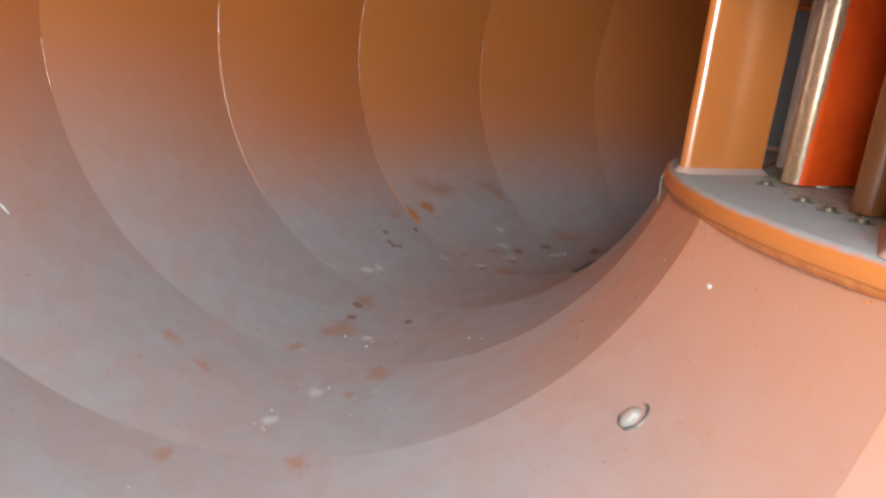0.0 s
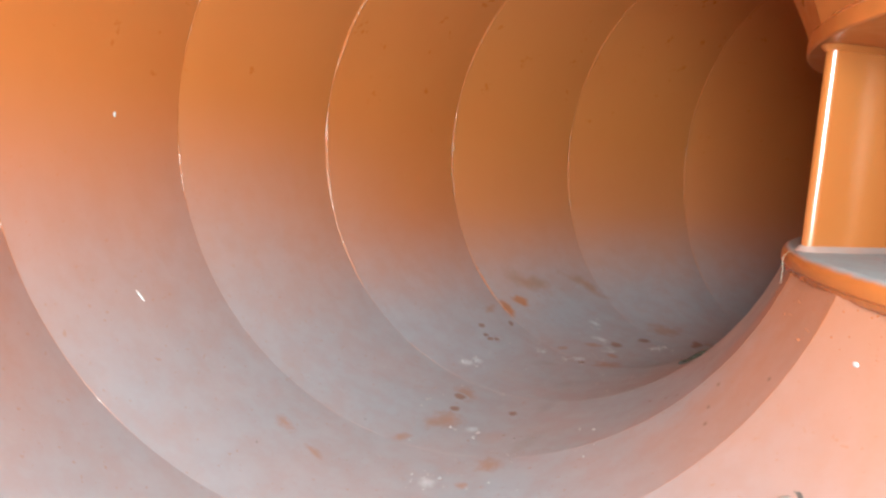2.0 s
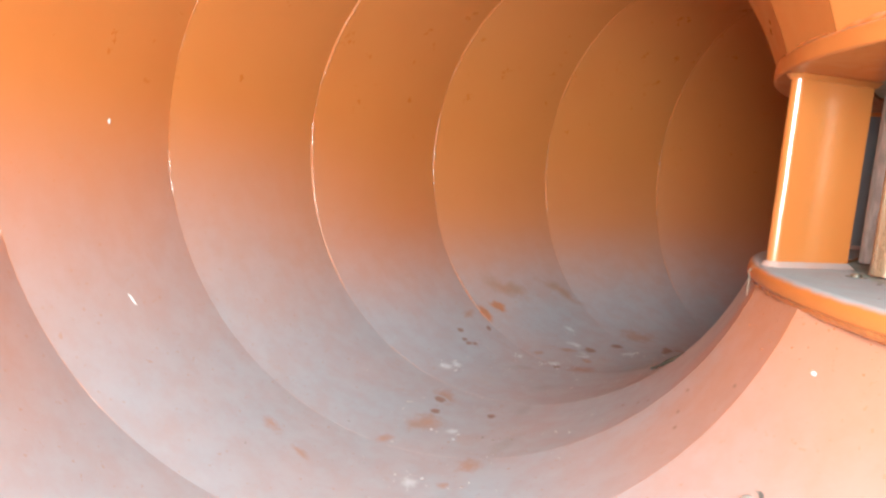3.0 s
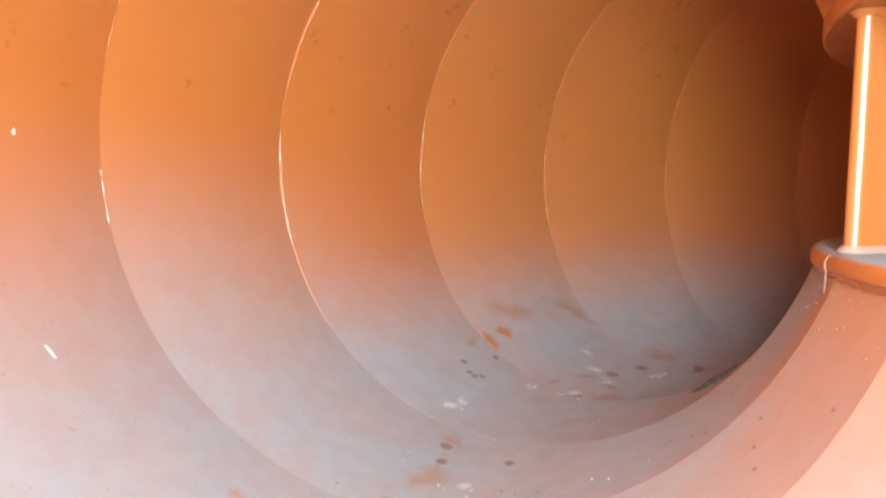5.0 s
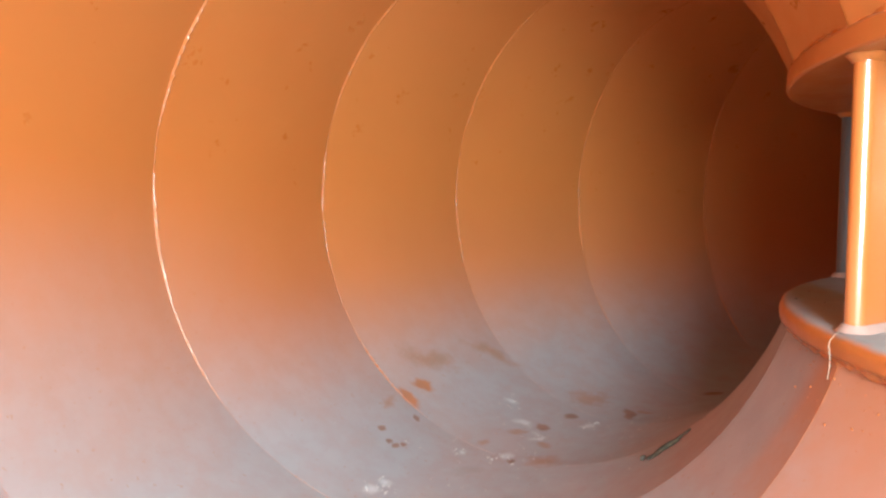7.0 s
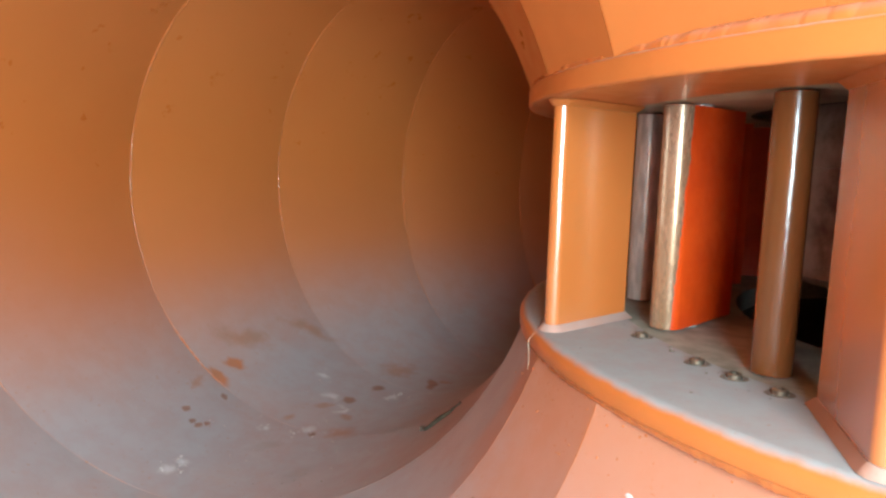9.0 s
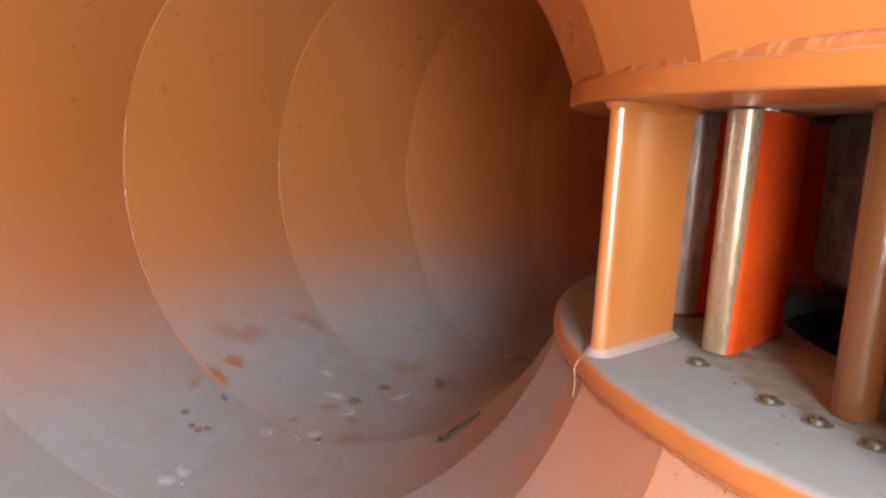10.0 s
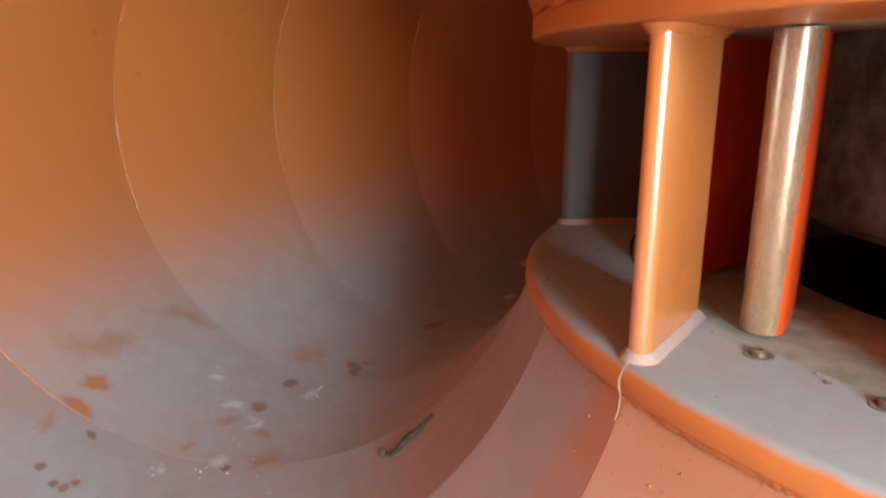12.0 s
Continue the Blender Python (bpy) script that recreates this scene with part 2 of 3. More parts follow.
def lathe(profile, a0=0.0, a1=360.0, n=180, wobble=0.0):
    """Turns a closed (r, z) profile round the axis."""
    full = abs(a1 - a0 - 360) < 1e-6
    bm = bmesh.new()
    rows = []
    for i in range(n if full else n + 1):
        d = a0 + (a1 - a0) * i / n
        row = []
        for r, z in profile:
            w = wobble * (noise.noise((r * 9, d * 0.6, z * 30)) + 0.6 * noise.noise((r, d * 2.1, 7)))
            row.append(bm.verts.new(ring_point(r + w, d, z + 0.4 * w)))
        rows.append(row)
    m = len(profile)
    for i in range(len(rows) if full else len(rows) - 1):
        a, b = rows[i], rows[(i + 1) % len(rows)]
        for j in range(m):
            bm.faces.new((a[j], a[(j + 1) % m], b[(j + 1) % m], b[j]))
    if not full:
        bm.faces.new(rows[0][::-1]), bm.faces.new(rows[-1])
    return bm


# ---- the casing ----
casing = empty("spiral_casing", (AX, AY, 0), label="orange painted steel spiral casing with welded plates and dust along its bottom",
               category="casing", kind="structure")
casing.location = (0, 0, 0)
SEC = 160
PLATE_T = 0.016


def casing_plate(d1, d0):
    """One straight plate between two seams, with its thickness."""
    (lo1, hi1), (lo0, hi0) = lip_angles(d1), lip_angles(d0)
    bm = bmesh.new()
    rows = []
    for f in (0, 1 / 3, 2 / 3, 1):
        rows.append([[bm.verts.new(shell_point(d1, lo1 + (hi1 - lo1) * i / (SEC - 1), lift).lerp(
            shell_point(d0, lo0 + (hi0 - lo0) * i / (SEC - 1), lift), f)) for i in range(SEC)] for lift in (0.0, -PLATE_T)])
    for a, b in zip(rows, rows[1:]):
        for side in (0, 1):
            for i in range(SEC - 1):
                bm.faces.new((a[side][i], a[side][i + 1], b[side][i + 1], b[side][i]))
        for i in (0, SEC - 1):
            bm.faces.new((a[0][i], a[1][i], b[1][i], b[0][i]))
    for r in (rows[0], rows[-1]):
        for i in range(SEC - 1):
            bm.faces.new((r[0][i], r[0][i + 1], r[1][i + 1], r[1][i]))
    return bm


def weld_bead(deg, seed, closed=False):
    """A low, lumpy bead along a seam."""
    lo, hi = lip_angles(deg)
    n = 1000
    verts = []
    prof = [(-1.0, -0.4), (-0.8, 0.35), (-0.45, 0.82), (0.0, 1.0), (0.45, 0.82), (0.8, 0.35), (1.0, -0.4)]
    t = Vector((-math.sin(radians(deg)), math.cos(radians(deg)), 0))
    for i in range(n + 1):
        a = lo + (hi - lo) * i / n
        w = 0.0020 * (1 + 0.35 * noise.noise((i * 0.05, seed, 0)))
        full = 0.35 + 1.5 * max(0.0, math.cos(a)) ** 0.7     # ground down on the floor and under the ring
        full *= min(1.0, max(0.12, 0.45 + 1.6 * noise.noise((i * 0.016, seed, 12))))     # proud only here and there
        if deg > 195:
            full *= 0.28                                     # the first seams are ground flatter
        elif deg < 190:
            full *= 0.4 + 1.4 * max(0.0, math.cos(a))
        h = 0.0023 * full * (1 + 0.9 * noise.noise((i * 0.31, seed, 3)) + 0.9 * noise.noise((i * 0.83, seed, 21)))
        side = 0.0016 * noise.noise((i * 0.026, seed, 9))
        for u, v in prof:
            verts.append(shell_point(deg, a, v * h) + t * (u * w + side))
    return verts, sheet_faces(n + 1, len(prof))


for k, (d1, d0) in enumerate(zip(SEAMS, SEAMS[1:])):
    plate = part("shell_plate", casing_plate(d1, d0), M_SHELL, casing)
    v, f = weld_bead(d1, k * 3.7)
    mesh_part("weld_bead", v, f, M_BEAD, plate)

# end wall of the spiral's thin tail
tail = SEAMS[-1]
bm = bmesh.new()
lo, hi = lip_angles(tail)
bm.faces.new([bm.verts.new(shell_point(tail, lo + (hi - lo) * i / 60)) for i in range(61)])
ex = bmesh.ops.extrude_face_region(bm, geom=bm.faces[:])
bmesh.ops.translate(bm, verts=[v for v in ex["geom"] if isinstance(v, bmesh.types.BMVert)],
                    vec=Vector((math.sin(radians(tail)), -math.cos(radians(tail)), 0)) * 0.02)
part("tail_plate", bm, M_SHELL, casing, smooth=False)

# the round inlet pipe, open to the daylight at its far end
inlet = empty("inlet_pipe", label="round orange painted steel inlet pipe, open at its end", category="pipe", kind="structure")
q = rho(INLET_PHI)


def pipe_plate(s0, s1, hatch):
    """A length of round pipe with its thickness, and the hatch cut out of it."""
    n = 96
    stops = [s0, HATCH_A, HATCH_B, s1] if hatch else [s0, s1]
    bm = bmesh.new()
    ang = [-math.pi + 2 * math.pi * i / n for i in range(n)]
    rows = [[[bm.verts.new(INLET_A + INLET_DIR * t + (OUT_R * math.cos(a) + Vector((0, 0, 1)) * math.sin(a)) * r) for a in ang]
             for r in (q, q + PLATE_T)] for t in stops]
    gone = set()
    for k in range(len(stops) - 1):
        for i in range(n):
            j = (i + 1) % n
            if hatch and k == 1 and abs((ang[i] + math.pi / n) * q - HATCH_Z) < HATCH_H:
                gone.add(i)
                continue
            for side in (0, 1):
                bm.faces.new((rows[k][side][i], rows[k][side][j], rows[k + 1][side][j], rows[k + 1][side][i]))
    for r in (rows[0], rows[-1]):
        for i in range(n):
            bm.faces.new((r[0][i], r[0][(i + 1) % n], r[1][(i + 1) % n], r[1][i]))
    if gone:
        for r in (rows[1], rows[2]):
            for i in gone:
                bm.faces.new((r[0][i], r[0][i + 1], r[1][i + 1], r[1][i]))
        for i in (min(gone), max(gone) + 1):
            bm.faces.new((rows[1][0][i], rows[2][0][i], rows[2][1][i], rows[1][1][i]))
    return bm


part("pipe_plate", pipe_plate(0.0, 1.2, True), M_SHELL, inlet, "pipe plate with an open access hatch")
part("pipe_plate", pipe_plate(1.204, INLET_LEN, False), M_SHELL, inlet)

# wall that closes the stay rings where the spiral has ended
part("wall_tail", lathe([(0.965, -0.05), (0.985, -0.05), (0.985, GAP + 0.05), (0.965, GAP + 0.05)], 239.0, 345, 60), M_SHELL, casing)

# ---- stay rings ----


def round_rect(r0, r1, z0, z1, low, high):
    """A ring's cross-section with its outer corners rounded by low and high."""
    pts = [(r0, z0)]
    for b, cx, cz, a0 in ((low, r1 - low, z0 + low, -90), (high, r1 - high, z1 - high, 0)):
        for i in range(6):
            a = radians(a0 + 18 * i)
            pts.append((cx + b * math.cos(a), cz + b * math.sin(a)))
    pts.append((r0, z1))
    return pts


lower = empty("lower_stay_ring", label="orange painted lower stay ring with a grey dusty flat top", category="stay ring", kind="structure")
upper = empty("upper_stay_ring", label="orange painted upper stay ring with a thick lip", category="stay ring", kind="structure")
part("ring_plate", lathe(round_rect(FACE_R + 0.004, RING_R, -RING_T, 0.0, 0.006, 0.020), n=240, wobble=0.0012), M_RING, lower)
part("ring_plate", lathe(round_rect(FACE_R + 0.004, RING_R, GAP, GAP + RING_T, 0.006, 0.006), n=240, wobble=0.0012), M_RING, upper)
part("facing_plate", lathe(round_rect(PIT_R, FACE_R, -0.05, -0.003, 0.002, 0.002), n=160), M_FACE, lower, "greenish grey machined facing plate")
part("facing_plate", lathe(round_rect(PIT_R, FACE_R, GAP + 0.003, GAP + 0.05, 0.002, 0.002), n=160), M_UNDER, upper, "stained facing plate")
# lumpy fillet welds between the rings and the casing
for par, z, s in ((lower, -RING_T, -1), (upper, GAP + RING_T, 1)):
    n = 900
    verts = []
    for i in range(n + 1):
        d = 100 + 165 * i / n
        k = 1 + 0.22 * noise.noise((i * 0.13, s * 5, 0)) + 0.15 * noise.noise((i * 0.5, s, 4))
        for u, v in ((0.016, -0.004), (0.013 * k, 0.006), (0.007 * k, 0.012 * k), (-0.002, 0.017), (-0.012, 0.016)):
            verts.append(ring_point(RING_R - 0.019 + u, d, z + s * v))
    mesh_part("fillet_weld", verts, sheet_faces(n + 1, 5), M_WELD, par)

# ---- stay vanes ----
VANE_PHI = 199.6


def vane_outline(length, thick, nose_at, n=10):
    """Plan of a plate with a half-round leading edge; along +x, from the nose."""
    h = thick / 2
    pts = [(nose_at + h - h * math.sin(radians(180 * i / (2 * n))), -h * math.cos(radians(180 * i / (2 * n)))) for i in range(2 * n + 1)]
    return pts + [(length - 0.004, h), (length, h - 0.004), (length, -h + 0.004), (length - 0.004, -h)]


def prism(outline, zs, m=None, jitter=0.0):
    bm = bmesh.new()
    rows = []
    for z in zs:
        row = []
        for i, (x, y) in enumerate(outline):
            p = Vector((x, y, z))
            if jitter:
                p += Vector((noise.noise((x * 40, z * 14, 1)), noise.noise((y * 40, z * 14, 2)), 0)) * jitter
            row.append(bm.verts.new(m @ p if m else p))
        rows.append(row)
    k = len(outline)
    for a, b in zip(rows, rows[1:]):
        for j in range(k):
            bm.faces.new((a[j], a[(j + 1) % k], b[(j + 1) % k], b[j]))
    bm.faces.new(rows[0][::-1]), bm.faces.new(rows[-1])
    return bm


def stay_vane(mat, look_of):
    e = empty("stay_vane", label=look_of + " stay vane plate with a rounded glossy edge",
              category="stay vane", group="stay vanes round the turbine")
    zs = [GAP * i / 12 for i in range(13)]
    blade = part("blade", prism(vane_outline(0.205, 0.030, 0.0), zs, jitter=0.0006), mat, e)
    # fillets at foot and head
    for z, s, name in ((0, 1, "foot_weld"), (GAP, -1, "head_weld")):
        o1 = vane_outline(0.216, 0.052, -0.011)
        o2 = vane_outline(0.207, 0.033, -0.002)
        bm = bmesh.new()
        r1 = [bm.verts.new((x, y, z + s * 0.0005)) for x, y in o1]
        r2 = [bm.verts.new((x, y, z + s * 0.012 * (1 + 0.3 * noise.noise((x * 60, y * 60, z))))) for x, y in o2]
        for j in range(len(o1)):
            bm.faces.new((r1[j], r1[(j + 1) % len(o1)], r2[(j + 1) % len(o1)], r2[j]))
        bm.faces.new(r1), bm.faces.new(r2)
        part(name, bm, M_FOOT if z == 0 else M_RING, e)
    return e


def vane_pose(deg):
    """The pose of a stay vane whose nose stands at that angle."""
    turn = Matrix.Translation((AX, AY, 0)) @ Matrix.Rotation(radians(deg - VANE_PHI), 4, "Z") @ Matrix.Translation((-AX, -AY, 0))
    d = radians(53)
    nose = Vector((math.cos(d), math.sin(d), 0)) * -0.015 + Vector((math.sin(d), -math.cos(d), 0)) * 0.007
    return turn @ Matrix.Translation(nose) @ Matrix.Rotation(d, 4, "Z")


first = stay_vane(M_VANE, "orange painted")
first.matrix_basis = vane_pose(199.6)
# this far vane's grey-brown stands for the shade that it is in
stay_vane(M_VANE_SHADE, "grey-brown shade-darkened").matrix_basis = vane_pose(151.6)
for d in (235.6, 115, 75, 35, 355, 315, 275):
    copy_thing(first, vane_pose(d))

# ---- guide vanes ----
GUIDE_PHI, GUIDE_R = 198.4, 0.742


def guide_outline(length=0.205, r=0.0275, tail=0.005, n=12):
    pts = [(r - r * math.sin(math.pi * i / (2 * n)) - r, -r * math.cos(math.pi * i / (2 * n))) for i in range(2 * n + 1)]
    return pts + [(length * 0.3, r * 0.86), (length * 0.65, r * 0.52), (length, tail), (length, -tail), (length * 0.65, -r * 0.52), (length * 0.3, -r * 0.86)]


def guide_vane(nose_mat, nose_label, seed, slant, tail):
    e = empty("guide_vane", label="red-orange primed guide vane with a " + nose_label, category="guide vane",
              group="guide vanes inside the stay ring")
    zs = [0.001 + (GAP - 0.002) * i / 8 for i in range(9)]
    b = part("blade", prism(guide_outline(), zs), M_RED, e, "red-orange primed blade")
    # bare nose, ragged where the primer begins
    r, n, rows = 0.0285, 28, 60
    verts = []
    for i in range(rows + 1):
        f = i / rows
        z = 0.0015 + (GAP - 0.003) * f
        rag = [0.16 * noise.noise((z * 22, seed, s)) + 0.12 * noise.noise((z * 70, seed, s)) for s in (1, 2)]
        # the primer climbs further round the nose at its foot than at its head
        a0 = radians(slant[0] + (slant[1] - slant[0]) * f) + rag[0]
        back = max(0.0, 0.006 + tail + 0.05 * rag[1])
        if a0 < 0:
            verts.append((-a0 * r * 1.5, -r * 0.99, z))
            a0 = 0.0
        else:
            verts.append((-(r - 0.0012) * math.sin(a0), -(r - 0.0012) * math.cos(a0), z))
        for j in range(n + 1):
            a = a0 + (math.pi - a0) * j / n
            verts.append((-r * math.sin(a), -r * math.cos(a), z))
        verts.append((back, r * (0.99 - 1.1 * back), z))
    mesh_part("nose", verts, sheet_faces(rows + 1, n + 3), nose_mat, e, nose_label)
    part("lower_stem", prism([(0.022 * math.cos(2 * math.pi * i / 20) + 0.06, 0.022 * math.sin(2 * math.pi * i / 20)) for i in range(20)], [-0.03, 0.001]), M_STEEL, e)
    part("upper_stem", prism([(0.022 * math.cos(2 * math.pi * i / 20) + 0.06, 0.022 * math.sin(2 * math.pi * i / 20)) for i in range(20)], [GAP - 0.001, GAP + 0.03]), M_STEEL, e)
    return e


def guide_pose(deg):
    turn = Matrix.Translation((AX, AY, 0)) @ Matrix.Rotation(radians(deg - GUIDE_PHI), 4, "Z") @ Matrix.Translation((-AX, -AY, 0))
    return turn @ Matrix.Translation(ring_point(GUIDE_R, GUIDE_PHI, 0)) @ Matrix.Rotation(radians(51), 4, "Z")


kinds = {0: (M_BROWN, "worn brown and bare steel nose"), 1: (M_NOSE, "brown painted nose"), 17: (M_STEEL, "scratched silver steel nose")}
slants = {0: (42, 0, 0.0), 1: (0, -8, 0.01), 17: (-20, -35, 0.004)}
made = {k: guide_vane(m, s, k, slants[k][:2], slants[k][2]) for k, (m, s) in kinds.items()}
for k in range(18):
    if k in made:
        made[k].matrix_basis = guide_pose(GUIDE_PHI + 20 * k + (1.0 if k == 1 else 0.0))
    else:
        copy_thing(made[(1, 0, 17)[k % 3]], guide_pose(GUIDE_PHI + 20 * k))

# ---- pit, head cover and runner ----
pit = empty("turbine_pit", label="pit inside the guide vanes, its lack of light painted black", category="pit", kind="structure")
# pit, head cover and hub carry their darkness in near-black colour
part("pit_wall", lathe([(PIT_R - 0.012, -0.6), (PIT_R + 0.008, -0.6), (PIT_R + 0.008, -0.05), (PIT_R - 0.012, -0.05)], n=96), M_PIT_SHADE, pit)
part("pit_floor", lathe([(0.0005, -0.62), (PIT_R + 0.008, -0.62), (PIT_R + 0.008, -0.6), (0.0005, -0.6)], n=64), M_PIT_SHADE, pit)
cover = tagged(part("head_cover", lathe([(0.0005, GAP + 0.01), (PIT_R + 0.0, GAP + 0.01), (PIT_R + 0.0, GAP + 0.05), (0.0005, GAP + 0.05)], n=64), M_PIT_SHADE, None),
               "steel head cover over the pit, painted black for its shade", "head cover", kind="structure")
runner = empty("turbine_runner", (0, 0, 0), label="mottled dark grey-brown cast runner in the pit", category="runner")
part("crown", lathe([(0.0005, 0.298), (0.492, 0.298), (0.494, 0.33), (0.495, GAP - 0.02), (0.48, GAP + 0.008), (0.0005, GAP + 0.008)], n=96, wobble=0.004), M_RUNNER, runner)
part("band", lathe([(0.42, 0.085), (0.475, 0.085), (0.49, 0.10), (0.492, 0.297), (0.42, 0.297)], n=96, wobble=0.004), M_RUNNER, runner)
part("hub", lathe([(0.0005, 0.05), (0.20, 0.05), (0.24, 0.12), (0.26, 0.298), (0.0005, 0.298)], n=64), M_PIT_SHADE, runner)

# ---- bolts on the lower ring ----


def bolt_mesh():
    bm = bmesh.new()
    n = 18
    prof = [(0.0105, -0.001), (0.0105, 0.006), (0.0085, 0.008), (0.0048, 0.008), (0.0048, 0.003), (0.0004, 0.003)]
    rows = [[bm.verts.new((r * math.cos(2 * math.pi * i / n), r * math.sin(2 * math.pi * i / n), z)) for i in range(n)] for r, z in prof]
    for a, b in zip(rows, rows[1:]):
        for j in range(n):
            bm.faces.new((a[j], a[(j + 1) % n], b[(j + 1) % n], b[j]))
    return bm


def recess_shade_mesh():
    bm = bmesh.new()
    n = 24
    prof = [(0.0170, 0.0004), (0.0160, 0.0012), (0.0125, 0.0008), (0.0105, 0.0004)]
    rows = [[bm.verts.new((r * math.cos(2 * math.pi * i / n) * 1.15, r * math.sin(2 * math.pi * i / n), z)) for i in range(n)] for r, z in prof]
    for a, b in zip(rows, rows[1:]):
        for j in range(n):
            bm.faces.new((a[j], a[(j + 1) % n], b[(j + 1) % n], b[j]))
    return bm


bolt = part("bolt", bolt_mesh(), M_BOLT, lower, "rusty socket-head bolt")
# a dark ring painted round the bolt for the shade in its recess
part("stain_shade", recess_shade_mesh(), M_MUD, bolt)
bolt.location = ring_point(0.815, 203.3, 0)
for d in (214.3, 219.4, 224.4, 229.6, 240, 245.2, 250.4):
    copy_thing(bolt, Matrix.Translation(ring_point(0.815, d, 0)))

# ---- what lies and sticks on the casing's bottom ----


def mark_paint(name, c1, c2, uneven, cover):
    """The casing's dusty paint with a mark laid on it."""
    return paint(name, ORANGE, ORANGE_DEEP, bump=0.18, mottle=0.0, slope_dust=True, mark=(c1, c2, uneven, cover))


M_BARE = mark_paint("bared_paint", (0.42, 0.145, 0.052), (0.36, 0.14, 0.065), 0.45, 0.9)
M_WIPE = mark_paint("wiped_dust", (0.36, 0.165, 0.095), (0.31, 0.18, 0.125), 0.9, 0.72)
M_RESIDUE = mark_paint("pale_residue", (0.68, 0.71, 0.75), (0.52, 0.56, 0.61), 0.9, 0.55)
M_STAIN = mark_paint("brown_stain", (0.19, 0.095, 0.06), (0.26, 0.135, 0.09), 0.3, 0.85)
M_DAMP = mark_paint("damp_mark", (0.22, 0.225, 0.225), (0.27, 0.25, 0.23), 0.7, 0.4)


def patch(name, deg, a, long, wide, turn, mat, label, seed, lift=0.0006):
    """A ragged flat patch on the casing: long by wide metres, turned against the run of the casing."""
    n, rings = 30, 5
    r_here = mid_r(deg) + rho(deg) * math.cos(radians(a))
    verts, edge = [], []
    ct, st = math.cos(radians(turn)), math.sin(radians(turn))
    for k in range(rings + 1):
        for i in range(n):
            th = 2 * math.pi * i / n
            w = 1 + 0.3 * noise.noise((math.cos(th) * 1.2, math.sin(th) * 1.2, seed)) + 0.06 * noise.noise((math.cos(th) * 4, math.sin(th) * 4, seed + 5))
            f = max(k, 0.02) / rings * w
            x, y = f * long / 2 * math.cos(th), f * wide / 2 * math.sin(th)
            u, v = x * ct - y * st, x * st + y * ct
            verts.append(chord_point(deg + math.degrees(u / r_here), radians(a) + v / rho(deg), lift))
            edge.append(1 - k / rings)
    ob = mesh_part(name, verts, sheet_faces(rings + 1, n, True), mat, None)
    at = ob.data.attributes.new("edge", "FLOAT", "POINT")
    at.data.foreach_set("value", edge)
    return tagged(ob, label, "mark", "marks in the dust", "stuff")


def stroke(name, points, wide, mat, label, seed, lift=0.0007):
    """A smear along (degrees, section angle) points on the casing, wide metres across, thin at both ends."""
    n, cols = 8 * (len(points) - 1), 9
    verts, edge = [], []
    for i in range(n + 1):
        k = min(int(i / 8), len(points) - 2)
        f = i / 8 - k
        (d0, a0), (d1, a1) = points[k], points[k + 1]
        d, a = d0 + (d1 - d0) * f, a0 + (a1 - a0) * f
        r_here = mid_r(d) + rho(d) * math.cos(radians(a))
        # across the run of the smear, in metres along and round the casing
        run = Vector((radians(d1 - d0) * r_here, radians(a1 - a0) * rho(d))).normalized()
        end = math.sin(math.pi * (0.06 + 0.88 * i / n)) ** 0.5
        w = wide / 2 * end * (1 + 0.35 * noise.noise((i * 0.35, seed, 0)))
        bend = 0.18 * wide * noise.noise((i * 0.22, seed, 7))
        for j in range(cols):
            u = 2 * j / (cols - 1) - 1
            off = u * w + bend
            verts.append(chord_point(d - math.degrees(run.y * off / r_here), radians(a) + run.x * off / rho(d), lift))
            edge.append((1 - abs(u)) * min(1.0, 0.05 + 2.2 * min(i, n - i) / n))
    ob = mesh_part(name, verts, sheet_faces(n + 1, cols), mat, None)
    at = ob.data.attributes.new("edge", "FLOAT", "POINT")
    at.data.foreach_set("value", edge)
    return tagged(ob, label, "mark", "marks in the dust", "stuff")


# orange paint bared by a wipe, in the shape of a bent arrow
bared = [([(168.8, -55.4), (167.3, -55.8), (166.7, -59.8)], 0.085), ([(170.0, -53.6), (169.8, -58.4), (170.3, -63.6)], 0.066)]
for i, (p, w) in enumerate(bared):
    stroke("scuff_mark", p, w, M_BARE, "bare orange scuff wiped through the grey dust", i * 3.1)
# fainter reddish smears round it and along the bottom
smears = [([(160.2, -44.0), (156.5, -52.2), (153.8, -62.0)], 0.085), ([(168.2, -43.5), (164.5, -48.6), (160.3, -54.2)], 0.13),
          ([(170.6, -55.6), (172.2, -57.0), (174.2, -59.2)], 0.055), ([(150.0, -91.0), (149.9, -95.5), (149.8, -100.0)], 0.05),
          ([(164.0, -87.0), (165.4, -90.5), (166.9, -94.0)], 0.045), ([(167.8, -79.5), (170.3, -81.0)], 0.05),
          ([(192.2, -84.2), (195.0, -84.8), (198.2, -83.0)], 0.12), ([(206.0, -67.2), (207.0, -73.2)], 0.035)]
for i, (p, w) in enumerate(smears):
    stroke("smear_mark", p, w, M_WIPE, "faint reddish smear through the grey dust", 20 + i * 1.9)
wipes = [(151.6, -79.5, 0.24, 0.17, 20), (169.6, -96.6, 0.13, 0.16, 15), (188.4, -82.4, 0.14, 0.11, -20), (202.3, -99.6, 0.11, 0.10, 10),
         (205.8, -96.2, 0.05, 0.05, 0), (205.3, -62.8, 0.08, 0.08, 0), (200.0, -81.4, 0.10, 0.05, 20), (215.6, -74.8, 0.07, 0.05, 30),
         (214.7, -92.8, 0.11, 0.07, 15), (164.6, -81.5, 0.09, 0.06, 40)]
